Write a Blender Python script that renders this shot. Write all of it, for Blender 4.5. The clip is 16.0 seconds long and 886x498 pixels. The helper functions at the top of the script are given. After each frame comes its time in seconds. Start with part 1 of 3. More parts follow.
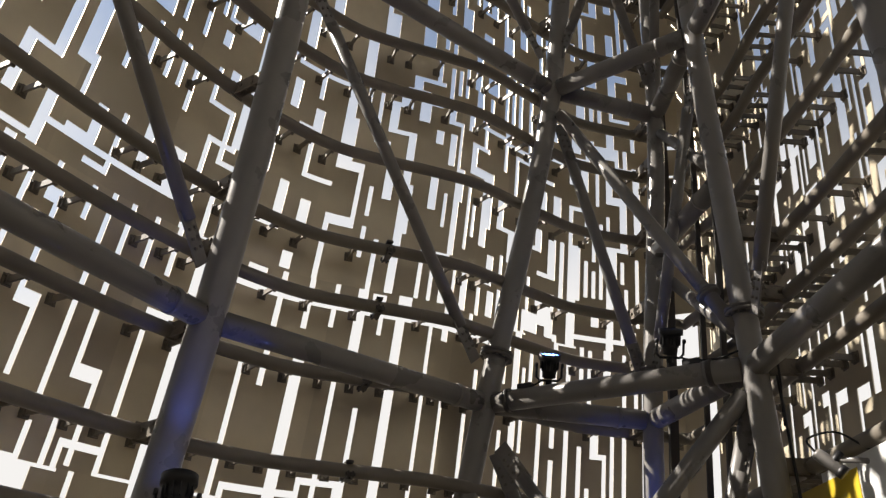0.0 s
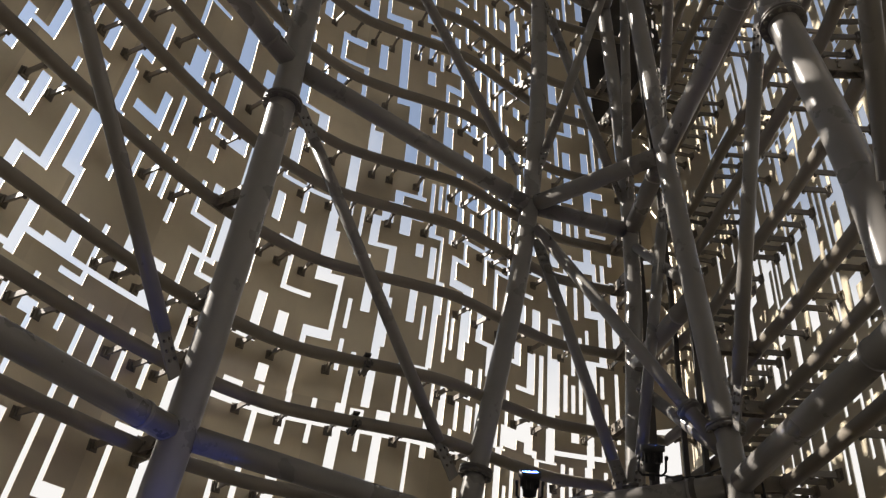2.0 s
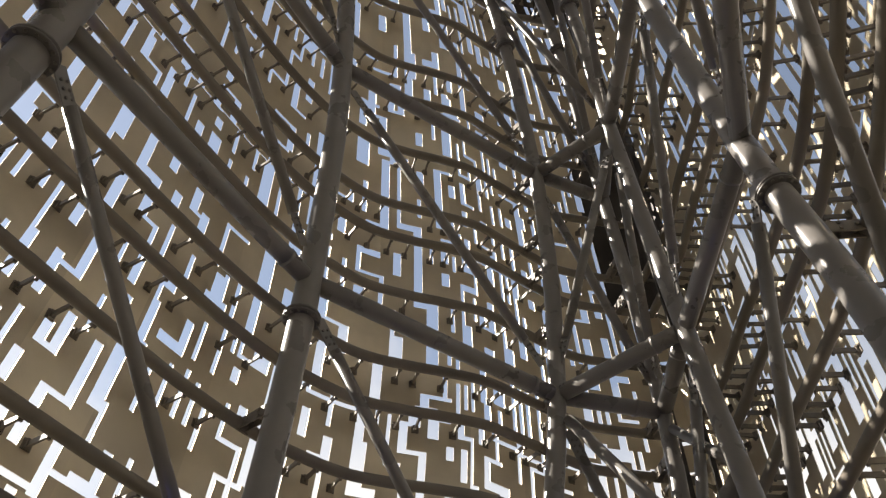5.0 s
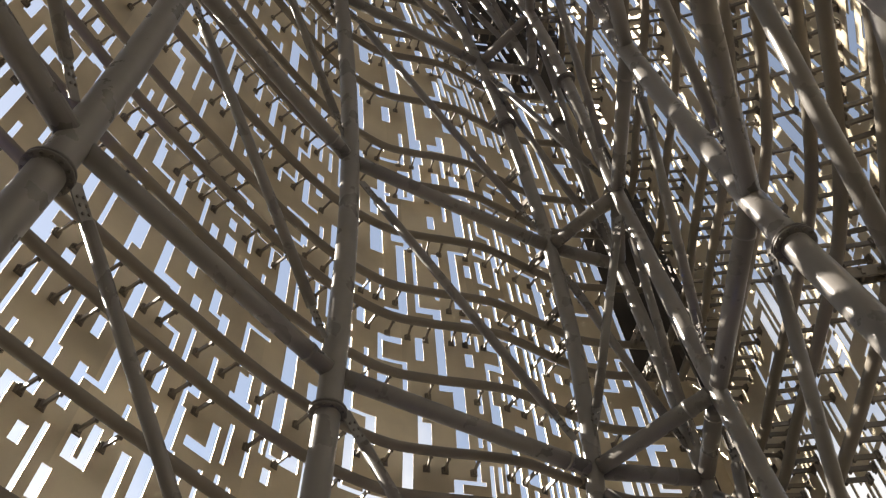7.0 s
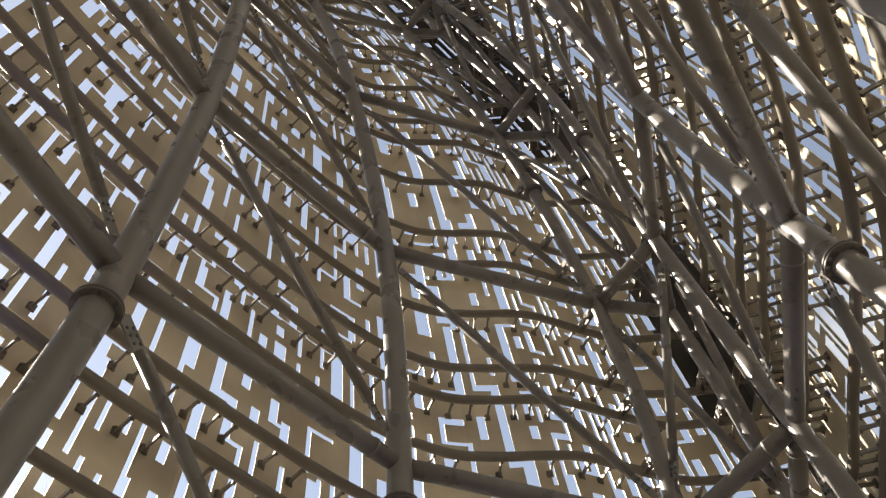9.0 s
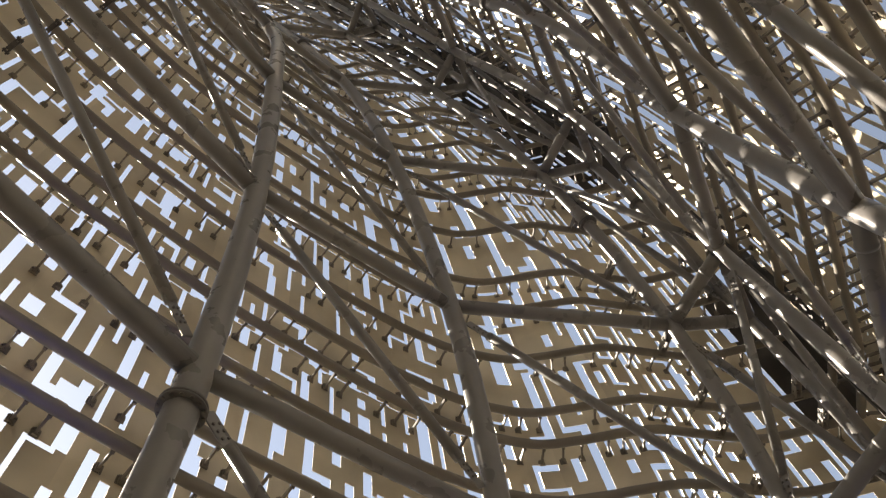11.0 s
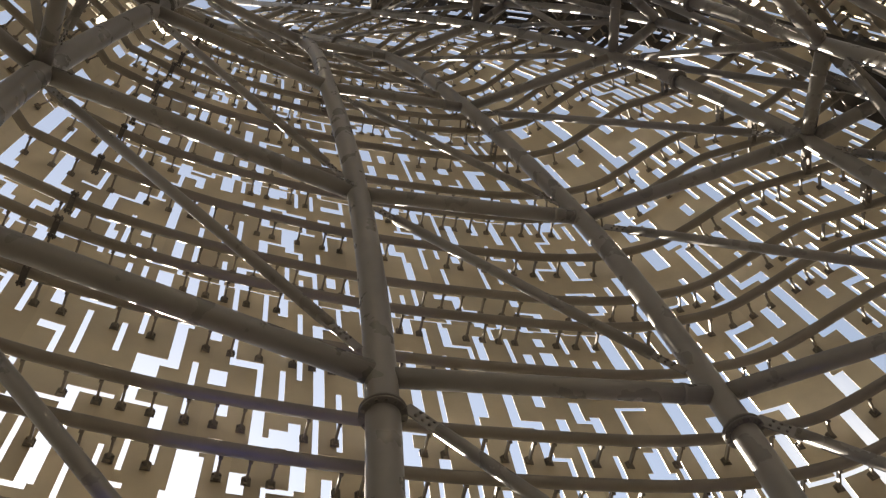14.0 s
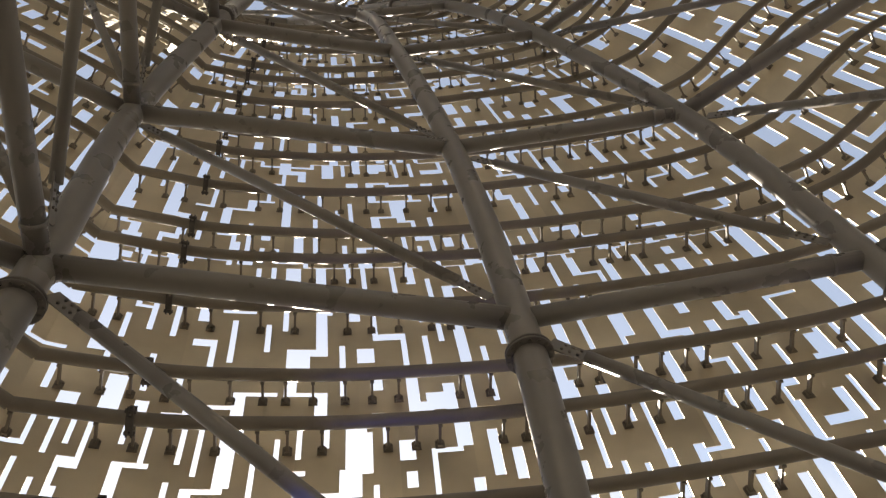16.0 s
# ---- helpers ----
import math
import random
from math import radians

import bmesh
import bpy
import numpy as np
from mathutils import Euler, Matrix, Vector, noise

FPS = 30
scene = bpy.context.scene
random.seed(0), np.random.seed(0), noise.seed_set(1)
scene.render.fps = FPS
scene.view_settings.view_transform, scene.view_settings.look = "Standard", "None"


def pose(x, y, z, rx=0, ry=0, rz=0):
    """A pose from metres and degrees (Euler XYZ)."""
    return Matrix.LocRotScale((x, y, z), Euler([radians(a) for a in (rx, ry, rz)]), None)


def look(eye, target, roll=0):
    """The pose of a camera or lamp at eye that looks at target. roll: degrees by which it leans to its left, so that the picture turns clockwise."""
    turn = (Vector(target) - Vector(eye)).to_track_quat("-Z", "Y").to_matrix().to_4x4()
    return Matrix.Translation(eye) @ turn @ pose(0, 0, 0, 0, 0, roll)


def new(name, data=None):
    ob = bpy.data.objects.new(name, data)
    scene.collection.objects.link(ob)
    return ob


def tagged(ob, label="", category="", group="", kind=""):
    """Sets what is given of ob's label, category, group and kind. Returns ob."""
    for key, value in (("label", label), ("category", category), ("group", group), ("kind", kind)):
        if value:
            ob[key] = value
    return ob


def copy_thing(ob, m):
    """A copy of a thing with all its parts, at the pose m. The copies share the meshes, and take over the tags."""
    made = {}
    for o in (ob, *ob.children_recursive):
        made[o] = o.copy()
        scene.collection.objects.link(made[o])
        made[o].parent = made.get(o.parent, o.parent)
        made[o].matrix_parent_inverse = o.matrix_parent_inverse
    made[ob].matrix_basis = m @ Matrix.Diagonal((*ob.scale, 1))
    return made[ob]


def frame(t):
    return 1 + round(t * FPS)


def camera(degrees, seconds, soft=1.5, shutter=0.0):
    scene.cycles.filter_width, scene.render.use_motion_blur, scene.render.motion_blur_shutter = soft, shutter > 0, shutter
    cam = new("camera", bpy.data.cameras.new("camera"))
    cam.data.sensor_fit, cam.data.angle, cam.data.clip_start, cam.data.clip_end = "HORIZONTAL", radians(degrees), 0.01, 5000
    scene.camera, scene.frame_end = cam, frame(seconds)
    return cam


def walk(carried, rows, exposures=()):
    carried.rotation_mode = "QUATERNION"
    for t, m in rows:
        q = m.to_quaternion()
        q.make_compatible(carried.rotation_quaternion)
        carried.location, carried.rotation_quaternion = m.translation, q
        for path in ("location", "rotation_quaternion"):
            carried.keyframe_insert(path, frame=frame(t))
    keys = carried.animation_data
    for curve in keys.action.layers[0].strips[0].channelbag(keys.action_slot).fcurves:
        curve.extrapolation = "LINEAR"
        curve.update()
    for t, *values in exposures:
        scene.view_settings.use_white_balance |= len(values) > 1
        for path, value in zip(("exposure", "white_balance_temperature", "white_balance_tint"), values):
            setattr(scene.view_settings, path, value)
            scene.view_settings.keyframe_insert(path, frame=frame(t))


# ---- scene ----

# ------------------------------------------------------------------ camera
EYE = (0.0, 0.0, 1.55)
cam = camera(57.45, 16.0, soft=1.3)
PATH = [
    (0.0, 117.92, -2.29, -1.21),
    (0.5, 119.69, -1.88, -1.58),
    (1.0, 121.48, -1.91, -2.09),
    (1.5, 123.47, -1.99, -2.48),
    (2.0, 125.94, -1.79, -2.66),
    (2.5, 128.74, -1.47, -2.70),
    (3.0, 131.47, -1.26, -2.64),
    (3.5, 133.85, -1.41, -2.57),
    (4.0, 136.40, -0.84, -1.58),
    (6.5, 144.17, 3.85, 6.74),
    (7.0, 145.97, 3.53, 7.09),
    (7.5, 147.72, 3.69, 8.51),
    (8.0, 149.47, 4.32, 11.18),
    (8.5, 150.93, 5.20, 14.13),
    (9.0, 152.21, 5.67, 16.34),
    (11.5, 157.42, 6.35, 31.75),
    (12.0, 156.96, 7.18, 37.39),
    (12.5, 157.02, 7.76, 42.09),
    (13.0, 156.88, 8.03, 45.52),
    (13.5, 156.44, 8.20, 49.01),
    (14.0, 156.14, 7.85, 53.00),
    (14.5, 156.00, 6.76, 57.02),
    (15.0, 155.43, 6.30, 62.28),
    (15.5, 154.80, 6.33, 66.27),
    (16.0, 154.30, 6.51, 69.27),
]
walk(cam, [(t, pose(*EYE, rx, ry, rz)) for t, rx, ry, rz in PATH],
     exposures=[(0.0, 0.90, 6850, 12), (4.0, 1.11, 6980, 12), (9.0, 1.54, 7400, 12), (16.0, 1.50, 7550, 12)])

# ------------------------------------------------------------------ light
SUN_AZ, SUN_EL = radians(-80), radians(42)      # azimuth from +y towards +x
world = bpy.data.worlds.new("sky")
scene.world = world
world.use_nodes = True
wt = world.node_tree
sky = wt.nodes.new("ShaderNodeTexSky")
sky.sky_type = 'NISHITA'
sky.sun_disc = False
sky.sun_elevation = SUN_EL
sky.sun_rotation = SUN_AZ
sky.air_density, sky.dust_density, sky.ozone_density = 1.0, 0.3, 1.2
wt.nodes["Background"].inputs[1].default_value = 0.088
pale = wt.nodes.new("ShaderNodeHueSaturation")
pale.inputs["Saturation"].default_value = 0.74
wt.links.new(sky.outputs[0], pale.inputs["Color"])
milky = wt.nodes.new("ShaderNodeVectorMath")
milky.operation = 'MULTIPLY'
milky.inputs[1].default_value = (0.98, 1.0, 1.0)
wt.links.new(pale.outputs["Color"], milky.inputs[0])
# bright haze and broken cloud towards the horizon, all round
where = wt.nodes.new("ShaderNodeTexCoord")
split = wt.nodes.new("ShaderNodeSeparateXYZ")
wt.links.new(where.outputs["Generated"], split.inputs[0])
cloud = wt.nodes.new("ShaderNodeTexNoise")
cloud.inputs["Scale"].default_value, cloud.inputs["Detail"].default_value = 4.0, 7
wt.links.new(where.outputs["Generated"], cloud.inputs["Vector"])
height = wt.nodes.new("ShaderNodeMapRange")
height.inputs["From Min"].default_value, height.inputs["From Max"].default_value = 0.85, 0.25
wt.links.new(split.outputs["Z"], height.inputs["Value"])
total = wt.nodes.new("ShaderNodeMath")
total.operation = 'ADD'
wt.links.new(cloud.outputs["Fac"], total.inputs[0])
wt.links.new(height.outputs["Result"], total.inputs[1])
cover = wt.nodes.new("ShaderNodeMapRange")
cover.inputs["From Min"].default_value, cover.inputs["From Max"].default_value = 0.78, 1.25
wt.links.new(total.outputs[0], cover.inputs["Value"])
blend = wt.nodes.new("ShaderNodeMixRGB")
blend.inputs["Color2"].default_value = (5.4, 5.5, 5.55, 1)
wt.links.new(cover.outputs["Result"], blend.inputs["Fac"])
wt.links.new(milky.outputs["Vector"], blend.inputs["Color1"])
wt.links.new(blend.outputs["Color"], wt.nodes["Background"].inputs[0])
sun_data = bpy.data.lights.new("sun", 'SUN')
sun_data.energy, sun_data.angle, sun_data.color = 5.0, radians(0.45), (1.0, 0.965, 0.91)
sun = new("sun", sun_data)
sun_dir = Vector((math.sin(SUN_AZ) * math.cos(SUN_EL), math.cos(SUN_AZ) * math.cos(SUN_EL), math.sin(SUN_EL)))
sun.matrix_world = look(sun_dir * 60, (0, 0, 0))


# ------------------------------------------------------------------ materials
def material(name, colour, rough=0.5, metal=0.0, spread=0.12, scale=6.0, stain=0.0, stain_scale=0.9,
             stain_colour=(0.1, 0.08, 0.06), bump=0.15, bump_scale=120.0, relief=0.002, per_object=0.0, sheen=0.09):
    """Painted or bare surface: grain at two scales, stains, fine relief."""
    m = bpy.data.materials.new(name)
    m.use_nodes = True
    nt = m.node_tree
    n, l = nt.nodes, nt.links
    b = n["Principled BSDF"]
    co = n.new("ShaderNodeTexCoord")
    big = n.new("ShaderNodeTexNoise")
    big.inputs["Scale"].default_value = scale
    big.inputs["Detail"].default_value = 6
    l.new(co.outputs["Object"], big.inputs["Vector"])
    ramp = n.new("ShaderNodeMapRange")
    ramp.inputs["From Min"].default_value, ramp.inputs["From Max"].default_value = 0.3, 0.7
    ramp.inputs["To Min"].default_value, ramp.inputs["To Max"].default_value = 1 - spread, 1 + spread
    l.new(big.outputs["Fac"], ramp.inputs["Value"])
    value = ramp.outputs["Result"]
    if per_object:
        info = n.new("ShaderNodeObjectInfo")
        r2 = n.new("ShaderNodeMapRange")
        r2.inputs["To Min"].default_value, r2.inputs["To Max"].default_value = 1 - per_object, 1 + per_object
        l.new(info.outputs["Random"], r2.inputs["Value"])
        mul = n.new("ShaderNodeMath")
        mul.operation = 'MULTIPLY'
        l.new(value, mul.inputs[0])
        l.new(r2.outputs["Result"], mul.inputs[1])
        value = mul.outputs[0]
    col = n.new("ShaderNodeVectorMath")
    col.operation = 'SCALE'
    col.inputs[0].default_value = colour
    l.new(value, col.inputs["Scale"])
    out = col.outputs["Vector"]
    if stain:
        st = n.new("ShaderNodeTexNoise")
        st.inputs["Scale"].default_value = stain_scale
        st.inputs["Detail"].default_value = 8
        st.inputs["Roughness"].default_value = 0.65
        l.new(co.outputs["Object"], st.inputs["Vector"])
        sr = n.new("ShaderNodeMapRange")
        sr.inputs["From Min"].default_value, sr.inputs["From Max"].default_value = 0.5, 0.75
        sr.inputs["To Min"].default_value, sr.inputs["To Max"].default_value = 0.0, stain
        l.new(st.outputs["Fac"], sr.inputs["Value"])
        mx = n.new("ShaderNodeMixRGB")
        mx.inputs["Color2"].default_value = (*stain_colour, 1)
        l.new(sr.outputs["Result"], mx.inputs["Fac"])
        l.new(out, mx.inputs["Color1"])
        out = mx.outputs["Color"]
    l.new(out, b.inputs["Base Color"])
    fine = n.new("ShaderNodeTexNoise")
    fine.inputs["Scale"].default_value = bump_scale
    fine.inputs["Detail"].default_value = 3
    l.new(co.outputs["Object"], fine.inputs["Vector"])
    bp = n.new("ShaderNodeBump")
    bp.inputs["Strength"].default_value = bump
    bp.inputs["Distance"].default_value = relief
    l.new(fine.outputs["Fac"], bp.inputs["Height"])
    l.new(bp.outputs["Normal"], b.inputs["Normal"])
    rr = n.new("ShaderNodeMapRange")
    rr.inputs["To Min"].default_value, rr.inputs["To Max"].default_value = rough - sheen, rough + sheen
    l.new(big.outputs["Fac"], rr.inputs["Value"])
    l.new(rr.outputs["Result"], b.inputs["Roughness"])
    b.inputs["Metallic"].default_value = metal
    return m


def glow(name, colour, strength):
    m = bpy.data.materials.new(name)
    m.use_nodes = True
    b = m.node_tree.nodes["Principled BSDF"]
    b.inputs["Base Color"].default_value = (*colour, 1)
    b.inputs["Emission Color"].default_value = (*colour, 1)
    b.inputs["Emission Strength"].default_value = strength
    return m


STEEL = material("painted_steel", (0.222, 0.210, 0.196), rough=0.28, sheen=0.03, spread=0.06, scale=3.5, stain=0.08, stain_scale=1.6,
                 stain_colour=(0.17, 0.157, 0.141), bump=0.12, bump_scale=90)
RAIL = material("rail_paint", (0.215, 0.19, 0.155), rough=0.45, spread=0.12, scale=4, stain=0.3, stain_scale=2.0)
# the blotchy tone is partly soft light patches painted into the colour
SHEET = material("bronze_sheet", (0.655, 0.575, 0.43), rough=0.38, spread=0.15, scale=1.3, stain=0.45, stain_scale=0.7,
                 stain_colour=(0.52, 0.43, 0.31), bump=0.35, bump_scale=4.0, relief=0.008, metal=0.3, per_object=0.09)
# darker than the column steel; part of that is shade put into the colour
FLANGE = material("flange_steel", (0.12, 0.11, 0.10), rough=0.4, spread=0.15, scale=8, stain=0.3)
PLATE = material("bracket_steel", (0.19, 0.163, 0.13), rough=0.5, spread=0.15, scale=9)
BOLT = material("bolt_zinc", (0.17, 0.155, 0.135), rough=0.4, metal=0.4, spread=0.2, scale=30)
BLACK = material("black_plastic", (0.018, 0.018, 0.02), rough=0.45, spread=0.2, scale=12)
RUBBER = material("cable_rubber", (0.02, 0.02, 0.02), rough=0.6)
PAVING = material("paving", (0.12, 0.108, 0.095), rough=0.8, spread=0.15, scale=0.8, stain=0.5, stain_scale=0.3)
# fold lining and strips; high up its darkness is painted shade
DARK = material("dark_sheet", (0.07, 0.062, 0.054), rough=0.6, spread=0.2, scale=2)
YELLOW = material("yellow_board", (0.62, 0.44, 0.03), rough=0.5, spread=0.06, scale=3, stain=0.2)
WHITE = material("white_board", (0.72, 0.72, 0.70), rough=0.5, spread=0.05, scale=3, stain=0.2, stain_colour=(0.5, 0.48, 0.44))
LED = glow("blue_led", (0.08, 0.2, 1.0), 12.0)


# ------------------------------------------------------------------ mesh helpers
def empty(name, at=(0, 0, 0)):
    ob = new(name)
    ob.empty_display_size = 0.2
    ob.location = at
    return ob


def mesh_object(name, verts, faces, mat, smooth=False):
    me = bpy.data.meshes.new(name)
    me.from_pydata(verts, [], faces)
    me.materials.append(mat)
    if smooth:
        me.polygons.foreach_set("use_smooth", [True] * len(me.polygons))
    me.update()
    return new(name, me)


def under(ob, parent, label=""):
    ob.parent = parent
    if parent.location.length > 0 and ob.type == 'MESH':
        ob.matrix_parent_inverse = Matrix.Translation(-parent.location)
    if label:
        ob["label"] = label
    return ob


def frame_of(d):
    d = Vector(d).normalized()
    side = d.cross(Vector((0, 0, 1)))
    if side.length < 1e-3:
        side = Vector((1, 0, 0))
    side.normalize()
    return d, side, side.cross(d).normalized()


def tube(points, radius, n=16, caps=True):
    """Vertices and faces of a round tube along points."""
    pts = [Vector(p) for p in points]
    radii = radius if isinstance(radius, (list, tuple)) else [radius] * len(pts)
    verts, faces = [], []
    ref = None
    for i, p in enumerate(pts):
        d = (pts[min(i + 1, len(pts) - 1)] - pts[max(i - 1, 0)]).normalized()
        if ref is None:
            _, ref, _ = frame_of(d)
        ref = (ref - d * ref.dot(d)).normalized()
        up = d.cross(ref)
        for k in range(n):
            a = 2 * math.pi * k / n
            verts.append(tuple(p + radii[i] * (math.cos(a) * ref + math.sin(a) * up)))
    for i in range(len(pts) - 1):
        for k in range(n):
            a, b = i * n + k, i * n + (k + 1) % n
            faces.append((a, b, b + n, a + n))
    if caps:
        faces.append(tuple(range(n))[::-1])
        faces.append(tuple(range((len(pts) - 1) * n, len(pts) * n)))
    return verts, faces


def tube_object(name, points, radius, mat, n=16):
    v, f = tube(points, radius, n)
    ob = mesh_object(name, v, f, mat, smooth=True)
    return ob


def box_mesh(name, sx, sy, sz, mat, bevel=0.0, centre=(0, 0, 0)):
    bm = bmesh.new()
    bmesh.ops.create_cube(bm, size=1.0)
    bmesh.ops.scale(bm, vec=(sx, sy, sz), verts=bm.verts)
    bmesh.ops.translate(bm, vec=centre, verts=bm.verts)
    if bevel:
        bmesh.ops.bevel(bm, geom=bm.edges[:], offset=bevel, segments=1, affect='EDGES')
    me = bpy.data.meshes.new(name)
    bm.to_mesh(me)
    bm.free()
    me.materials.append(mat)
    return me


def catmull(points, t):
    """Point on an open smooth curve through points, t from 0 to len-1."""
    i = min(max(int(t), 0), len(points) - 2)
    f = t - i
    p1, p2 = points[i], points[i + 1]
    p0 = points[i - 1] if i > 0 else p1 * 2 - p2
    p3 = points[i + 2] if i + 2 < len(points) else p2 * 2 - p1
    return 0.5 * ((2 * p1) + (p2 - p0) * f + (2 * p0 - 5 * p1 + 4 * p2 - p3) * f ** 2 + (3 * p1 - p0 - 3 * p2 + p3) * f ** 3)


# ------------------------------------------------------------------ the tower's plan
EYE_Z = EYE[2]
LEVELS = [-1.45, 2.3, 6.05, 9.8, 13.55, 17.3, 21.05, 24.8, 28.5]      # above the eye
# how the plan of level two shifts, shrinks and twists level by level (complex numbers x + iy)
SHIFT = [-0.95 - 0.15j, -0.45 - 0.08j, 0j, 0.08 - 0.09j, -0.22 - 0.22j, -0.90 - 0.22j, -2.35 - 1.55j, -3.9 - 3.0j, -5.4 - 4.5j]
SHRINK = [1.035 - 0.045j, 1.018 - 0.025j, 1 + 0j, 0.958 + 0.009j, 0.763 - 0.01j, 0.58 + 0.0j, 0.565 - 0.02j, 0.56 - 0.03j, 0.55 - 0.03j]


def plan(p, h):
    """Where the point p (complex) of level two's plan lies at height h above the eye."""
    k = 0
    while k < len(LEVELS) - 2 and h > LEVELS[k + 1]:
        k += 1
    t = k + (h - LEVELS[k]) / (LEVELS[k + 1] - LEVELS[k])
    return catmull(SHIFT, t) + catmull(SHRINK, t) * p


def at_height(p, h):
    q = plan(p, h)
    return Vector((q.real, q.imag, h + EYE_Z))


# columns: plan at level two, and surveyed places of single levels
COLUMNS = {
    "m": (-3.61 - 1.34j, {3: -3.48 - 1.49j, 4: -2.98 - 1.15j}),
    "a": (-2.94 + 2.57j, {3: -2.67 + 2.33j, 4: -2.42 + 1.74j}),
    "b": (-1.41 + 5.42j, {1: -1.74 + 5.64j, 3: -1.28 + 5.00j, 4: -1.36 + 3.87j, 5: -1.83 + 2.93j}),
    "c": (1.18 + 7.39j, {0: -0.25 + 7.45j, 1: 0.47 + 7.43j, 3: 1.34 + 6.88j, 4: 0.82 + 5.41j, 5: -0.23 + 4.01j}),
    "x": (2.47 + 7.78j, {1: 2.13 + 7.74j}),
    "d": (2.51 + 6.37j, {0: 2.57 + 5.9j, 1: 2.54 + 6.13j, 3: 2.35 + 6.11j, 4: 1.77 + 4.66j}),
    "e": (2.65 + 4.02j, {1: 2.6 + 3.6j, 3: 2.48 + 4.00j}),
    "f": (1.75 + 0.9j, {}),
    "g": (0.2 - 2.45j, {}),
    "y": (-3.45 - 3.2j, {3: -3.12 - 3.57j, 4: -2.74 - 3.30j}),
}


def node(c, k):
    p, known = COLUMNS[c]
    h = LEVELS[k]
    q = known[k] if k in known else plan(p, h)
    return Vector((q.real, q.imag, h + EYE_Z))


# ------------------------------------------------------------------ ground
def build_ground():
    n, size = 24, 400.0
    verts = [(-size + 2 * size * i / n, -size + 2 * size * j / n, 0.0) for j in range(n + 1) for i in range(n + 1)]
    faces = [(j * (n + 1) + i, j * (n + 1) + i + 1, (j + 1) * (n + 1) + i + 1, (j + 1) * (n + 1) + i) for j in range(n) for i in range(n)]
    tagged(mesh_object("ground", verts, faces, PAVING), "pale paved ground around the tower", "ground", kind="structure")


build_ground()


# ------------------------------------------------------------------ steel frame
def ring_bolts(centre, axis, radius, count, parent):
    d, s, u = frame_of(axis)
    me = ring_bolts.mesh
    for k in range(count):
        a = 2 * math.pi * k / count
        ob = new("bolt", me)
        ob.parent = parent
        ob.matrix_parent_inverse = Matrix.Translation(-parent.location)
        rot = Matrix((s, u, d)).transposed().to_4x4()
        ob.matrix_basis = Matrix.Translation(centre + radius * (math.cos(a) * s + math.sin(a) * u)) @ rot


def bolt_mesh():
    bm = bmesh.new()
    bmesh.ops.create_cone(bm, segments=6, radius1=0.017, radius2=0.017, depth=0.085, cap_ends=True)
    me = bpy.data.meshes.new("bolt")
    bm.to_mesh(me)
    bm.free()
    me.materials.append(BOLT)
    return me


ring_bolts.mesh = bolt_mesh()
# where bolted flanges join the lengths of the columns, in levels
SPLICES = {"m": (1.87, 4.15), "a": (1.87, 5.13), "b": (1.87, 5.6), "c": (1.13, 3.63), "x": (1.13, 3.7), "d": (1.13, 3.6), "e": (1.77, 4.4), "f": (1.87,), "g": (1.87,), "y": (1.13,)}
TOP = len(LEVELS) - 1


HOLDERS = {}
RADIUS = {"m": 0.152, "a": 0.150, "b": 0.130, "c": 0.108, "x": 0.098, "d": 0.104, "e": 0.120}


def column(c):
    pts = [node(c, k) for k in range(TOP + 1)]
    base = pts[0].copy()
    base.z = 0.0
    holder = empty("column", base)
    tagged(holder, "tall grey-brown painted steel tube column leaning inward", "column", group="tower columns")
    HOLDERS[c] = (holder, pts)
    size = RADIUS.get(c, 0.13)
    path, radii = [Vector((*pts[0].xy, 0.0))], [size]
    for i in range(TOP * 5 + 1):
        t = i / 5
        path.append(catmull(pts, t))
        radii.append(size - 0.02 * max(0.0, min(1.0, (t - 2.5) / 3)))
    under(tube_object("shaft", path, radii, STEEL, 22), holder)
    for t in SPLICES[c]:
        p, q = catmull(pts, t - 0.012), catmull(pts, t + 0.012)
        d = (q - p).normalized()
        mid = (p + q) / 2
        r = size - 0.02 * max(0.0, min(1.0, (t - 2.5) / 3))
        for s in (-1, 1):
            a = mid + d * (0.004 * s)
            under(tube_object("flange", [a, a + d * (0.028 * s)], r + 0.056, FLANGE, 28), holder, "bolted ring flange")
        if t < 5:
            ring_bolts(mid, d, r + 0.034, 14, holder)
    b = box_mesh("base_plate", 0.55, 0.55, 0.03, STEEL, 0.004, (0, 0, 0.015))
    ob = new("base_plate", b)
    ob.parent = holder


for c in COLUMNS:
    column(c)


def beam(a, b, radius=0.108, collar=True):
    mid = (a + b) / 2
    d = (b - a).normalized()
    holder = empty("beam", mid)
    tagged(holder, "grey-brown painted round steel beam between columns", "beam", group="tower beams")
    sag = [a + d * 0.10, mid, b - d * 0.10]
    under(tube_object("tube", sag, radius, STEEL, 18), holder)
    if collar:
        p = b - d * 0.36
        under(tube_object("collar", [p - d * 0.03, p + d * 0.012], radius + 0.008, STEEL, 20), holder)


BAYS = [("m", "a"), ("a", "b"), ("b", "c"), ("c", "x"), ("x", "d"), ("c", "d"), ("d", "e"), ("e", "f"), ("f", "g"), ("g", "m"), ("m", "y"), ("y", "g")]
for k in range(1, TOP + 1):
    for c1, c2 in BAYS:
        r = 0.098 if k < 4 else 0.085
        if c1 == "m" and c2 == "a":
            r = 0.112 if k < 5 else 0.1
        beam(node(c1, k), node(c2, k), r, c1 != "m")


def between(c, t):
    return catmull([node(c, k) for k in range(TOP + 1)], t)


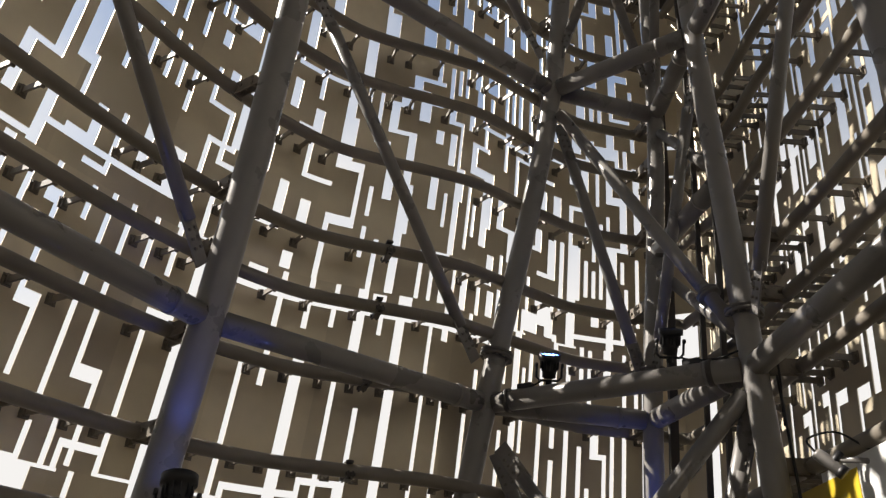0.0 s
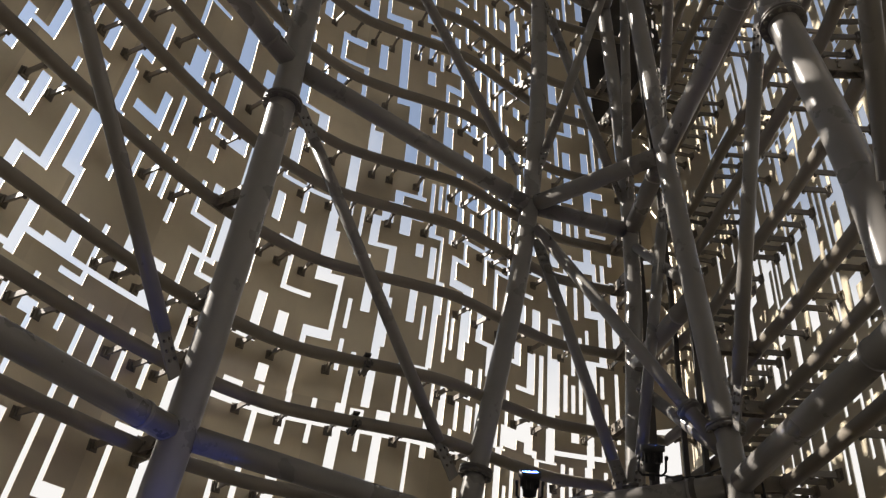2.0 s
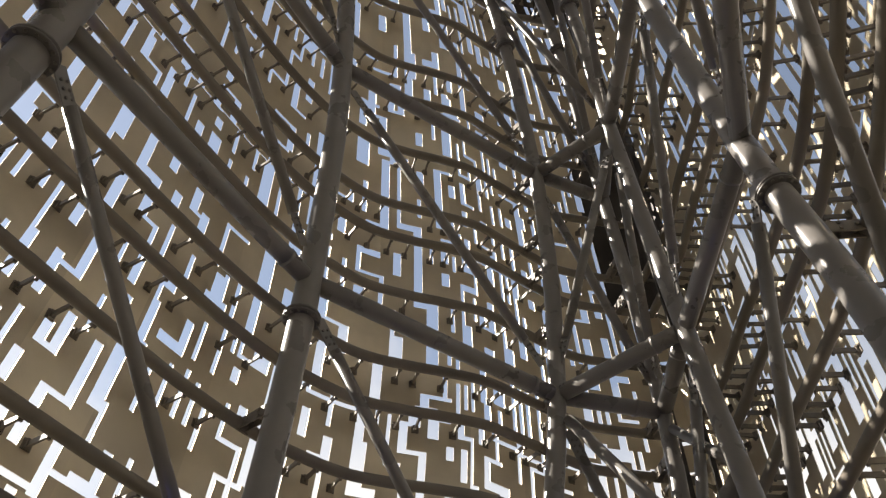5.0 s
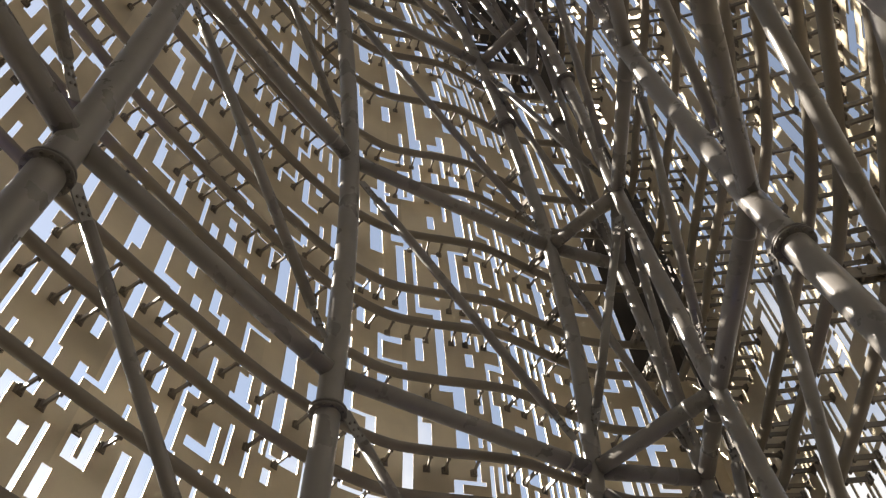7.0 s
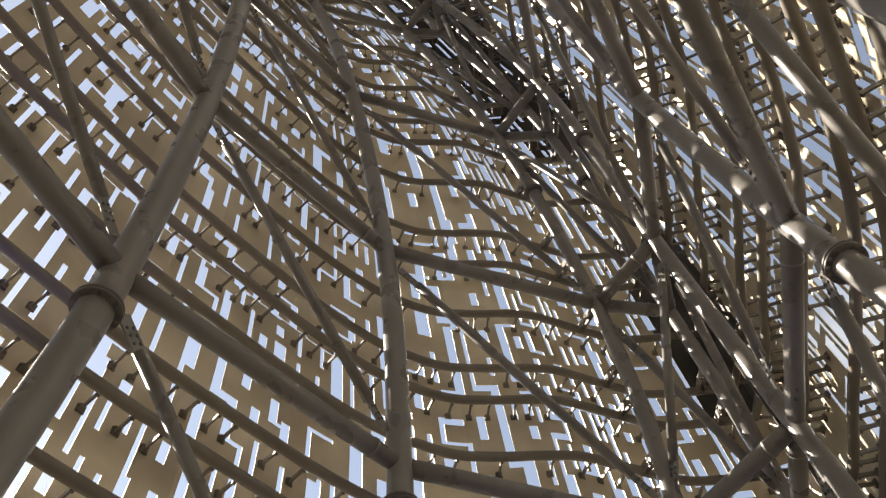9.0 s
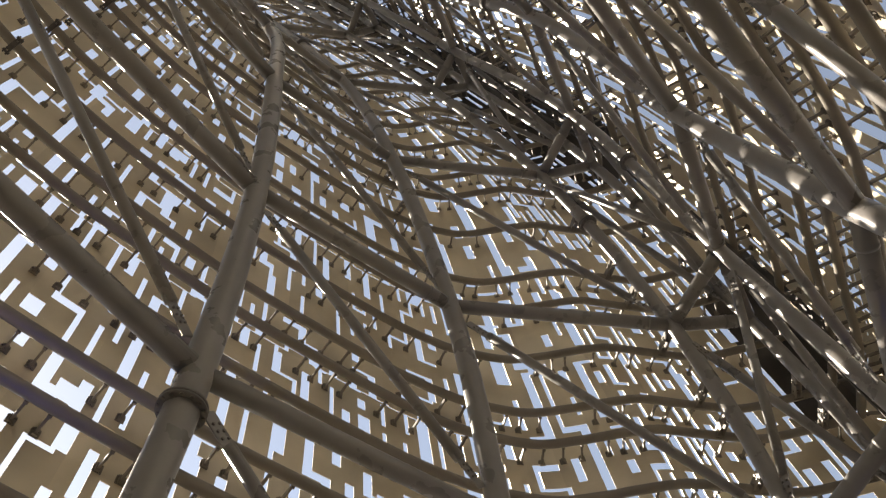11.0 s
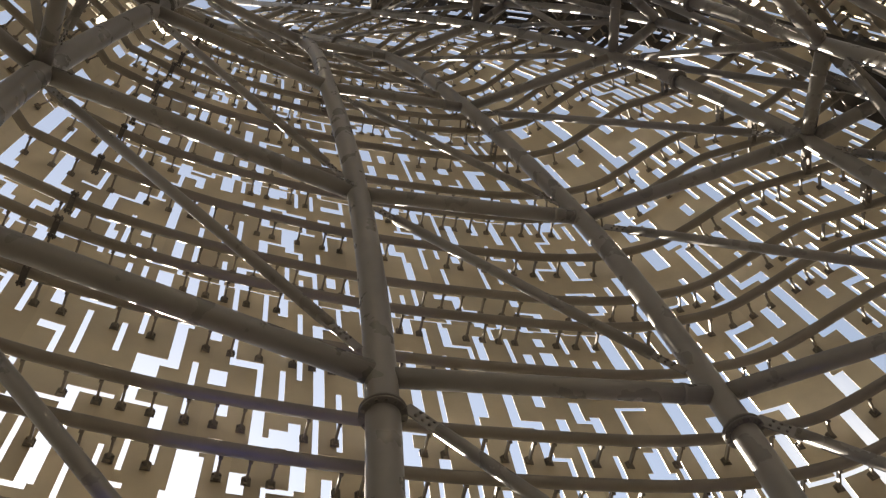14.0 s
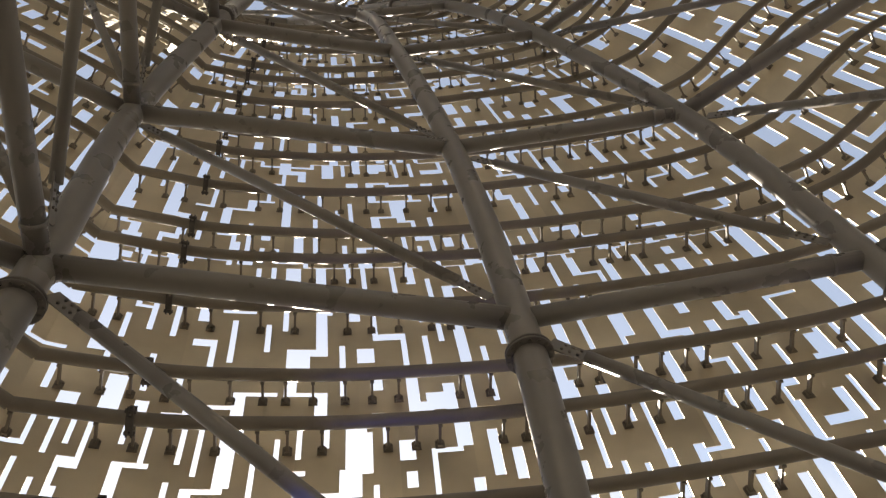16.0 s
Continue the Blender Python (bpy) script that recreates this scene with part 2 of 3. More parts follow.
beam(between("x", 1.5), between("d", 1.5), 0.092)       # a half-way beam ties the corner


def gusset(p, d, side, parent):
    """Slotted end plate of a brace with its bolts: p where the tube ends, d towards the node."""
    d, s = d.normalized(), side.normalized()
    u = d.cross(s).normalized()
    rot = Matrix((d, s, u)).transposed().to_4x4()
    me = gusset.plate
    ob = new("gusset_plate", me)
    ob.parent = parent
    ob.matrix_parent_inverse = Matrix.Translation(-parent.location)
    ob.matrix_basis = Matrix.Translation(p) @ rot
    for i in range(3):
        for j in (-1, 1):
            b = new("bolt", gusset.bolt)
            b.parent = parent
            b.matrix_parent_inverse = Matrix.Translation(-parent.location)
            b.matrix_basis = Matrix.Translation(p + d * (0.07 + 0.075 * i) + s * (0.035 * j)) @ rot


def gusset_meshes():
    gusset.plate = box_mesh("gusset_plate", 0.44, 0.15, 0.016, STEEL, 0.003, (0.14, 0, 0))
    bm = bmesh.new()
    bmesh.ops.create_cone(bm, segments=6, radius1=0.014, radius2=0.014, depth=0.05, cap_ends=True)
    gusset.bolt = bpy.data.meshes.new("bolt")
    bm.to_mesh(gusset.bolt)
    bm.free()
    gusset.bolt.materials.append(BOLT)


gusset_meshes()


def brace(a, b, radius=0.066, plates=True, gap=0.62):
    d = (b - a).normalized()
    mid = (a + b) / 2
    holder = empty("brace", mid)
    tagged(holder, "thin grey-brown steel tube brace set diagonally", "brace", group="tower braces")
    p, q = a + d * gap, b - d * gap
    under(tube_object("tube", [p, mid, q], radius, STEEL, 14), holder)
    _, s, u = frame_of(d)
    if plates:
        gusset(p, -d, u, holder)
        gusset(q, d, u, holder)
    return holder


DIAGONALS = [("m", "a"), ("a", "b"), ("b", "c"), ("c", "x"), ("c", "d"), ("e", "d"), ("d", "x"), ("f", "e"), ("g", "f"), ("y", "m"), ("g", "m")]
for k in range(1, TOP + 1):
    for c1, c2 in DIAGONALS:
        if (c1, c2) == ("c", "d") and k % 2 and k > 1:           # these cross the other way
            c1, c2 = c2, c1
        if k == 1 and (c1, c2) in (("a", "b"), ("b", "c")):      # the lowest bays stand open
            continue
        a, b = node(c1, k) - Vector((0, 0, 0.22)), node(c2, k - 1) + Vector((0, 0, 0.18))
        if (c1, c2) == ("c", "d") and k == 2:                    # bolted ring instead of plates
            holder = brace(a, b, 0.064, False, 0.2)
            d = (b - a).normalized()
            for s in (-1, 1):
                p = b - d * (0.62 + 0.016 * s)
                under(tube_object("flange", [p - d * 0.013, p + d * 0.013], 0.105, FLANGE, 20), holder, "bolted ring flange")
            continue
        brace(a, b, 0.060 if k < 5 else 0.052, k < 5)

brace(between("x", 1.45), node("d", 1) + Vector((0, 0, 0.2)), 0.06, False, 0.2)
brace(between("x", 2.0) - Vector((0, 0, 0.2)), between("d", 1.52), 0.055, False, 0.2)
for c2 in ("c", "x"):                 # two more props under the corner of the lowest ring
    brace(node("d", 1) - Vector((0, 0, 0.1)), node(c2, 0) + Vector((0, 0, 0.18)), 0.075, False, 0.15)

# ------------------------------------------------------------------ facade: rails, brackets and cut sheets
# plan of the rails at level two; corners are sharp
OUTLINE = [(-4.46, -1.24, 1), (-4.34, -0.22, 0), (-4.13, 0.66, 0), (-3.84, 1.59, 0), (-3.24, 3.12, 0), (-2.34, 4.92, 0), (-1.82, 5.76, 0),
           (-1.46, 6.17, 0), (-1.02, 6.55, 0), (-0.53, 6.77, 0), (-0.10, 6.92, 0), (0.38, 7.12, 0), (0.80, 7.44, 0), (1.16, 7.72, 0),
           (1.6, 8.02, 0), (2.2, 8.2, 0), (2.85, 8.35, 1), (3.08, 7.3, 0), (3.12, 6.4, 0), (3.2, 5.2, 0), (3.2, 4.0, 0), (2.9, 2.5, 0),
           (2.4, 0.8, 0), (1.7, -1.4, 0), (0.6, -3.7, 1), (-1.6, -4.45, 0), (-3.6, -4.6, 1), (-3.9, -2.9, 0), (-4.15, -1.85, 0)]


def dense_outline(step=0.02):
    n = len(OUTLINE)
    pts = [complex(x, y) for x, y, _ in OUTLINE]
    sharp = [s for _, _, s in OUTLINE]
    fine = []
    for i in range(n):
        p1, p2 = pts[i], pts[(i + 1) % n]
        p0 = pts[i - 1] if not sharp[i] else 2 * p1 - p2
        p3 = pts[(i + 2) % n] if not sharp[(i + 1) % n] else 2 * p2 - p1
        for j in range(30):
            f = j / 30
            fine.append(0.5 * ((2 * p1) + (p2 - p0) * f + (2 * p0 - 5 * p1 + 4 * p2 - p3) * f ** 2 + (3 * p1 - p0 - 3 * p2 + p3) * f ** 3))
    fine.append(fine[0])
    fine = np.array(fine)
    s = np.concatenate([[0], np.cumsum(np.abs(np.diff(fine)))])
    count = int(s[-1] / step)
    u = np.linspace(0, s[-1], count + 1)
    return np.interp(u, s, fine.real) + 1j * np.interp(u, s, fine.imag), s[-1]


CURVE, LENGTH = dense_outline()


def rail_plan(u):
    f = (u % LENGTH) / LENGTH * (len(CURVE) - 1)
    i = int(f)
    j = min(i + 1, len(CURVE) - 1)
    return CURVE[i] * (1 - (f - i)) + CURVE[j] * (f - i)


def u_near(x, y):
    return int(np.argmin(np.abs(CURVE - complex(x, y)))) / (len(CURVE) - 1) * LENGTH


def outward(u):
    t = rail_plan(u + 0.06) - rail_plan(u - 0.06)
    return t / abs(t) * 1j        # left of the way of travel


STANDOFF = 0.30
JOINTS = [-1.35, 1.20, 3.30, 5.78, 8.43, 11.08, 13.7, 16.35, 19.0, 21.6, 24.2, 27.0]
RAILS = []
for j0, j1 in zip(JOINTS, JOINTS[1:]):
    RAILS += [j0 + 0.30, (j0 + j1) / 2 + 0.05, j1 - 0.30]

facade = tagged(empty("facade_wall"), "curved facade of brown metal sheets cut with maze slots", "wall", kind="structure")
for h in RAILS:
    n = 300
    pts = [at_height(rail_plan(LENGTH * i / n), h) for i in range(n)]
    pts.append(pts[0])
    v, f = tube(pts, 0.059 if h < 14 else 0.054, 10, caps=False)
    under(mesh_object("rail", v, f, RAIL, smooth=True), facade, "bent round steel rail")

CELL = 0.055        # width of a cell of the cut pattern


def columns_of(j0, j1):
    """How many cells a row of sheets has round the tower."""
    return int(LENGTH * abs(plan(1, (j0 + j1) / 2) - plan(0, (j0 + j1) / 2)) / (CELL if j0 > 4 else 0.82 * CELL))


ROWS = []           # open cells of each row of sheets, and its heights
TIP = (u_near(2.45, 8.25), u_near(3.08, 7.2))


def cut_row(j0, j1, rng):
    """Which cells of a row of sheets are cut out."""
    nv = int(round((j1 - j0) / 0.058))
    NU = columns_of(j0, j1)
    cut = np.zeros((NU, nv), bool)

    def free(i0, i1, v0, v1):
        v0, v1 = max(0, v0), min(nv, v1)
        return not any(cut[i % NU, v0:v1].any() for i in range(i0, i1))

    def slot(i, v, length, width):
        """A vertical slot that may jog sideways on its way up."""
        end = min(nv, v + length)
        while v < end:
            stop = min(end, v + rng.randint(8, 20))
            if not free(i - 2, i + width + 2, v + (1 if v else 0), stop + 1):
                return
            for w in range(width):
                cut[(i + w) % NU, v:stop] = True
            if stop < end and rng.random() < 0.3:
                jog = rng.choice((-4, -3, -2, -1, 1, 2, 3, 4))
                lo, hi = min(0, jog), max(0, jog) + width
                if not free(i + lo - 1 if jog < 0 else i + width, i + hi + 1 if jog > 0 else i, stop - 2, stop + 2):
                    return
                high = 1 if rng.random() < 0.65 else 2
                for w in range(lo, hi):
                    cut[(i + w) % NU, stop - high:stop] = True
                i += jog
                if rng.random() < 0.4:
                    width = max(1, min(3, width + rng.choice((-1, 1))))
            v = stop
    def figure(c, v):
        """Boxes (column, row, width, height) of one cut figure of the upper sheets."""
        kind, flip = rng.random(), rng.choice((-1, 1))
        if kind < (0.24 if j0 < 9 else 0.5):
            return [(c, v, rng.choice((2, 2, 3)), rng.randint(3, 9 if j0 < 9 else 6))]
        if kind < 0.52:
            return [(c, v, 1, rng.randint(6, 15))]
        w, tall, arm = rng.choice((1, 2, 2)), rng.randint(5, 11), rng.randint(3, 5)
        foot = (c if flip > 0 else c - arm, v, arm + w, rng.choice((1, 1, 2)))
        if kind < 0.78:
            return [(c, v, w, tall), foot]
        if kind < 0.93:
            return [(c, v, w, tall), foot, (c + flip * arm, max(0, v - tall + 2), w, min(tall, v + 1))]
        return [(c, v, w, tall), foot, (c + flip * arm, v, w, 4)]

    def seam(c):
        """A stepped gap that wanders up the row between two sheets, bridged here and there."""
        v, width = 0, rng.choice((1, 2, 2))
        while v < nv:
            stop = min(nv, v + rng.randint(4, 13))
            jog = rng.choice((-5, -4, -3, 3, 4, 5)) if rng.random() < 0.6 else 0
            if rng.random() < 0.84:
                for w in range(width):
                    cut[(c + w) % NU, v:stop] = True
                high = rng.choice((1, 1, 2))
                if jog and stop < nv:
                    for w in range(min(0, jog), max(0, jog) + width):
                        cut[(c + w) % NU, stop - high:stop] = True
            elif stop - v > 7:
                stop = v + 5
            c, v = c + jog, stop
            width = rng.choice((1, 1, 2, 2, 3))

    if j0 > 3:
        c = 0
        while c < NU - 8:
            seam(c)
            c += rng.randint(10, 16) if j0 < 9 else rng.randint(16, 26)
        for i in range(NU * 14):
            boxes = figure(rng.randint(0, NU - 1), rng.randint(0, nv - 5))
            if all(free(c - 2, c + w + 2, v - 2, v + t + 2) for c, v, w, t in boxes):
                for c, v, w, t in boxes:
                    for q in range(w):
                        cut[(c + q) % NU, v:v + t] = True
        return cut
    # the lowest sheets have long narrow upright slots, a few of them stepped, and short ones between
    for i in range(0, NU * 16):
        kind = rng.random()
        c, v = rng.randint(0, NU - 1), max(0, rng.randint(-8, nv - 5))
        if kind < 0.3:
            if free(c - 4, c + 5, v - 1, v + 16):
                slot(c, v, rng.randint(14, 36), 1 if rng.random() < 0.8 else 2)
        elif kind < 0.34 and i > NU * 4:
            if free(c - 3, c + 4, v - 2, v + 8):
                slot(c, v, rng.randint(3, 9), 1)
        elif kind < 0.345 and i > NU * 4:
            if free(c - 3, c + 6, v - 2, v + 8):
                slot(c, v, rng.randint(4, 8), 3)
    return cut


def cut_joint(low, high, rng, upper):
    """A stepped gap that runs between two rows of sheets; straighter higher up."""
    n = max(low.shape[0], high.shape[0])

    def open_cell(i, v):
        row = high if v >= 0 else low
        k = row.shape[0]
        for q in range(int(i * k / n), max(int(i * k / n) + 1, int((i + 1) * k / n))):
            row[q % k, v] = True

    level, i = 0, 0
    while i < n:
        wide = 1 if rng.random() < 0.70 else rng.choice((3, 4, 6))
        run = rng.randint(4, 14) if wide == 1 else rng.randint(2, 4)
        for q in range(run):
            for w in range(wide):
                open_cell(i + q, level + w)
        nxt = max(-5, min(4, level + rng.choice((-4, -3, -2, 2, 3, 4))))
        if upper and rng.random() < 0.6:
            nxt = rng.choice((-1, 0))
        for v in range(min(level, nxt), max(level, nxt) + 1):
            open_cell(i + run, v)
        level = nxt
        i += run


rng = random.Random(11)
for j0, j1 in zip(JOINTS, JOINTS[1:]):
    ROWS.append((j0, j1, cut_row(j0, j1, rng)))
for (_, _, low), (j0, _, high) in zip(ROWS, ROWS[1:]):
    cut_joint(low, high, rng, j0 > 5)
for j0, j1, cut in ROWS:                        # the folded tip is nearly closed, the wall past it is cut more
    n, nv = cut.shape
    for i in range(int(TIP[0] / LENGTH * n), int(TIP[1] / LENGTH * n)):
        if rng.random() < 0.6:
            cut[i, 1:-1] = False
    near = (int((9.8 if j0 > 3 else 10.9) / LENGTH * n), int(12.6 / LENGTH * n))
    for _ in range((near[1] - near[0]) * (40 if j0 > 3 else 4)):   # the bay before it has its slots close together
        i, v = rng.randint(*near), max(0, rng.randint(-3, nv - 5))
        wide, tall = rng.choice((1, 1, 1, 2)), rng.randint(5, 17)
        if not any(cut[(i + w) % n, max(0, v - 1):v + tall + 1].any() for w in range(-2 + i % 2, wide + 2 - i % 2)):
            for w in range(wide):
                cut[(i + w) % n, v:v + tall] = True
    first = int(TIP[1] / LENGTH * n)
    if j0 < 1:
        continue
    past = int(6.0 / LENGTH * n)
    for i in range(first + 3, first + past):
        cut[i % n, 3:-3] = False
    for _ in range(past * 30):
        i, v, end = first + rng.randint(3, past), rng.randint(-3, nv - 6), 0
        wide, tall = rng.choice((1, 2, 2, 3, 3) if j0 > 3 else (1, 1, 2)), rng.randint(7, 28 if j0 > 3 else 14)
        v = max(0, v)
        end = min(nv, v + tall)
        if any(cut[(i + w) % n, max(0, v - 1):end + 1].any() for w in range(-1 - (i % 2 if j0 > 3 else 2), wide + 1 + i % 2)):
            continue
        for w in range(wide):
            cut[(i + w) % n, v:end] = True
        if rng.random() < 0.5 and end < nv:       # a foot to one side
            side = rng.choice((-3, -2, 2, 3))
            for w in range(min(0, side), max(0, side) + wide):
                cut[(i + w) % n, max(0, end - 2):end] = True


def sheet_point(u, h, depth):
    q = plan(rail_plan(u) + outward(u) * (STANDOFF + depth), h)
    return (q.real, q.imag, h + EYE_Z)


def sheet_mesh(cells, cut, j0, j1):
    """One cut sheet of 8 mm metal from a set of cells."""
    NU, nv = cut.shape
    weight = np.ones(nv)
    weight[0] = weight[-1] = 0.45               # the butting edges leave a finer gap
    heights = j0 + (j1 - j0) * np.concatenate([[0], np.cumsum(weight)]) / weight.sum()
    verts, faces, index = [], [], {}

    def vert(i, v, back):
        key = (i, v, back)
        if key not in index:
            index[key] = len(verts)
            verts.append(sheet_point(i * LENGTH / NU, float(heights[v]), 0.008 if back else 0.0))
        return index[key]

    by_column = {}
    for i, v in cells:
        by_column.setdefault(i, []).append(v)
    for i, vs in by_column.items():
        vs.sort()
        start = prev = vs[0]
        runs = []
        for v in vs[1:]:
            if v != prev + 1 or v - start >= 8:
                runs.append((start, prev + 1))
                start = v
            prev = v
        runs.append((start, prev + 1))
        for a, b in runs:
            f = [vert(i, a, 0), vert(i + 1, a, 0), vert(i + 1, b, 0), vert(i, b, 0)]
            k = [vert(i, a, 1), vert(i + 1, a, 1), vert(i + 1, b, 1), vert(i, b, 1)]
            faces.append(tuple(f))
            faces.append(tuple(k[::-1]))
            if a == 0 or (i, a - 1) not in cells:
                faces.append((f[1], f[0], k[0], k[1]))
            if b == nv or (i, b) not in cells:
                faces.append((f[3], f[2], k[2], k[3]))
            if any(((i - 1) % NU, v) not in cells for v in range(a, b)):
                faces.append((f[0], f[3], k[3], k[0]))
            if any(((i + 1) % NU, v) not in cells for v in range(a, b)):
                faces.append((f[2], f[1], k[1], k[2]))
    return verts, faces


def components(cut, rng):
    """The sheets of a row: butt seams part them, and each piece that hangs together is one."""
    nu, nv = cut.shape
    owner, i, k = [0] * nu, 0, 0
    while i < nu:
        w = rng.randint(13, 20)
        for q in range(i, min(nu, i + w)):
            owner[q] = k
        i, k = i + w, k + 1
    seen = cut.copy()
    for i in range(nu):
        for v in range(nv):
            if seen[i, v]:
                continue
            stack, cells = [(i, v)], set()
            seen[i, v] = True
            while stack:
                a, b = stack.pop()
                cells.add((a, b))
                for c, d in ((a + 1, b), (a - 1, b), (a, b + 1), (a, b - 1)):
                    if 0 <= d < nv and 0 <= c < nu and owner[c] == owner[i] and not seen[c, d]:
                        seen[c, d] = True
                        stack.append((c, d))
            yield cells


def lined_or_shaded(u, h):
    """Whether near-black sheets go there: lining of the folded tip, widened towards the top as painted shade."""
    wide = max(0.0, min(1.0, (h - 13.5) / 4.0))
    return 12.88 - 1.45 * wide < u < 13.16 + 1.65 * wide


single = 0
for r, (j0, j1, cut) in enumerate(ROWS):
    rest_v, rest_f, dark_v, dark_f = [], [], [], []
    for cells in components(cut, rng):
        if len(cells) < 5:
            continue
        v, f = sheet_mesh(cells, cut, j0, j1)
        middle = sum(i for i, _ in cells) / len(cells) * LENGTH / cut.shape[0]
        if lined_or_shaded(middle, (j0 + j1) / 2):
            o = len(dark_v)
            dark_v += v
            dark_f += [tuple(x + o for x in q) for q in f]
        elif r < 7 and len(cells) > 60 and single < 300:
            under(mesh_object("panel", v, f, SHEET), facade)
            single += 1
        else:
            o = len(rest_v)
            rest_v += v
            rest_f += [tuple(x + o for x in q) for q in f]
    if rest_f:
        tagged(under(mesh_object("panel_field", rest_v, rest_f, SHEET), facade), kind="stuff")
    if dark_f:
        tagged(under(mesh_object("dark_panel_field", dark_v, dark_f, DARK), facade, "near-black sheets lining the fold, higher up standing in for shade"), kind="stuff")


def bracket_shape():
    """Clip, web and foot plate; x points outward from the rail, z up."""
    bm = bmesh.new()
    for size, centre in (((0.235, 0.020, 0.05), (0.175, 0, 0)), ((0.010, 0.082, 0.09), (0.290, 0, 0)), ((0.022, 0.045, 0.08), (0.272, 0, 0)),
                         ((0.02, 0.035, 0.085), (0.066, 0, 0)), ((0.022, 0.016, 0.016), (0.278, 0.028, 0.028)), ((0.022, 0.016, 0.016), (0.278, -0.028, 0.028))):
        m = Matrix.Translation(centre) @ Matrix.Diagonal((*size, 1))
        bmesh.ops.create_cube(bm, size=1.0, matrix=m)
    me = bpy.data.meshes.new("bracket")
    bm.to_mesh(me)
    bm.free()
    me.materials.append(PLATE)
    return me


BRACKET = bracket_shape()
bv = [v.co.copy() for v in BRACKET.vertices]
bf = [tuple(p.vertices) for p in BRACKET.polygons]
rest_v, rest_f, single = [], [], 0
for h in RAILS:
    row = next((q for q in ROWS if q[0] <= h <= q[1]), None)
    u = rng.uniform(0, 0.3)
    while u < LENGTH:
        i = int(u / LENGTH * row[2].shape[0]) % row[2].shape[0]
        v = min(row[2].shape[1] - 1, int((h - row[0]) / (row[1] - row[0]) * row[2].shape[1]))
        if not row[2][i, v]:
            p = at_height(rail_plan(u), h)
            q = at_height(rail_plan(u) + outward(u) * STANDOFF, h)
            d = q - p
            length = d.length
            d.normalize()
            side = Vector((0, 0, 1)).cross(d)
            m = Matrix.Translation(p) @ Matrix((d, side, Vector((0, 0, 1)))).transposed().to_4x4() @ Matrix.Diagonal((length / 0.2945, 1, 1, 1))
            near = 1.5 < h < 11 and u < u_near(1.2, 7.7)
            if near and single < 300:
                ob = new("bracket", BRACKET)
                ob.parent = facade
                ob.matrix_basis = m
                single += 1
            else:
                o = len(rest_v)
                rest_v += [tuple(m @ c) for c in bv]
                rest_f += [tuple(x + o for x in q2) for q2 in bf]
        u += rng.choice((0.20, 0.24, 0.28, 0.34) if not 13.2 < u < 19 else (0.15, 0.18, 0.22))
tagged(under(mesh_object("bracket_field", rest_v, rest_f, PLATE), facade), kind="stuff")


# ------------------------------------------------------------------ arms that tie the rails to the columns
def arm_shape():
    """Two cheek plates, a back plate and bolts, one metre long along x."""
    bm = bmesh.new()
    for size, centre in (((1.0, 0.012, 0.12), (0.5, 0.035, 0)), ((1.0, 0.012, 0.12), (0.5, -0.035, 0)), ((0.03, 0.13, 0.15), (0.985, 0, 0)),
                         ((0.05, 0.11, 0.025), (0.5, 0, 0.03)), ((0.05, 0.11, 0.025), (0.5, 0, -0.03)), ((0.05, 0.11, 0.025), (0.8, 0, 0.0))):
        bmesh.ops.create_cube(bm, size=1.0, matrix=Matrix.Translation(centre) @ Matrix.Diagonal((*size, 1)))
    me = bpy.data.meshes.new("rail_arm")
    bm.to_mesh(me)
    bm.free()
    me.materials.append(PLATE)
    return me


ARM = arm_shape()
for c, (holder, pts) in HOLDERS.items():
    for h in RAILS:
        k = 0
        while k < TOP - 1 and h > LEVELS[k + 1]:
            k += 1
        p = catmull(pts, k + (h - LEVELS[k]) / (LEVELS[k + 1] - LEVELS[k]))
        p.z = h + EYE_Z
        ring = [plan(q, h) for q in CURVE[::6]]
        q = min(ring, key=lambda w: abs(w - complex(p.x, p.y)))
        d = Vector((q.real, q.imag, p.z)) - p
        if 0.05 < d.length < 0.5:
            x = d.normalized()
            m = Matrix.Translation(p) @ Matrix((x, Vector((0, 0, 1)).cross(x), Vector((0, 0, 1)))).transposed().to_4x4() @ Matrix.Diagonal((d.length, 1, 1, 1))
            ob = new("rail_arm", ARM)
            ob.parent = holder
            ob.matrix_parent_inverse = Matrix.Translation(-holder.location)
            ob.matrix_basis = m

# ------------------------------------------------------------------ dark upright strips in the folded tip
def tray(p, width, turn):
    verts, faces = [], []
    n = 40
    half = width / 2 * complex(math.cos(turn), math.sin(turn))
    deep = 0.025j * half / abs(half)
    for i in range(n + 1):
        h = -EYE_Z + (22.0 + EYE_Z) * i / n
        for q in (p - half - deep, p + half - deep, p + half + deep, p - half + deep):
            w = plan(q, h)
            verts.append((w.real, w.imag, h + EYE_Z))
    for i in range(n):
        for k in range(4):
            a, b = 4 * i + k, 4 * i + (k + 1) % 4
            faces.append((a, b, b + 4, a + 4))
    faces += [(3, 2, 1, 0), (4 * n, 4 * n + 1, 4 * n + 2, 4 * n + 3)]
    tagged(mesh_object("dark_strip", verts, faces, DARK), "dark flat strip rising in the folded corner", "cable tray", group="cable trays")


for p, width, turn in ((2.62 + 8.05j, 0.09, 0.2), (2.90 + 7.85j, 0.10, 1.4), (2.97 + 7.45j, 0.07, 1.5)):
    tray(p, width, turn)

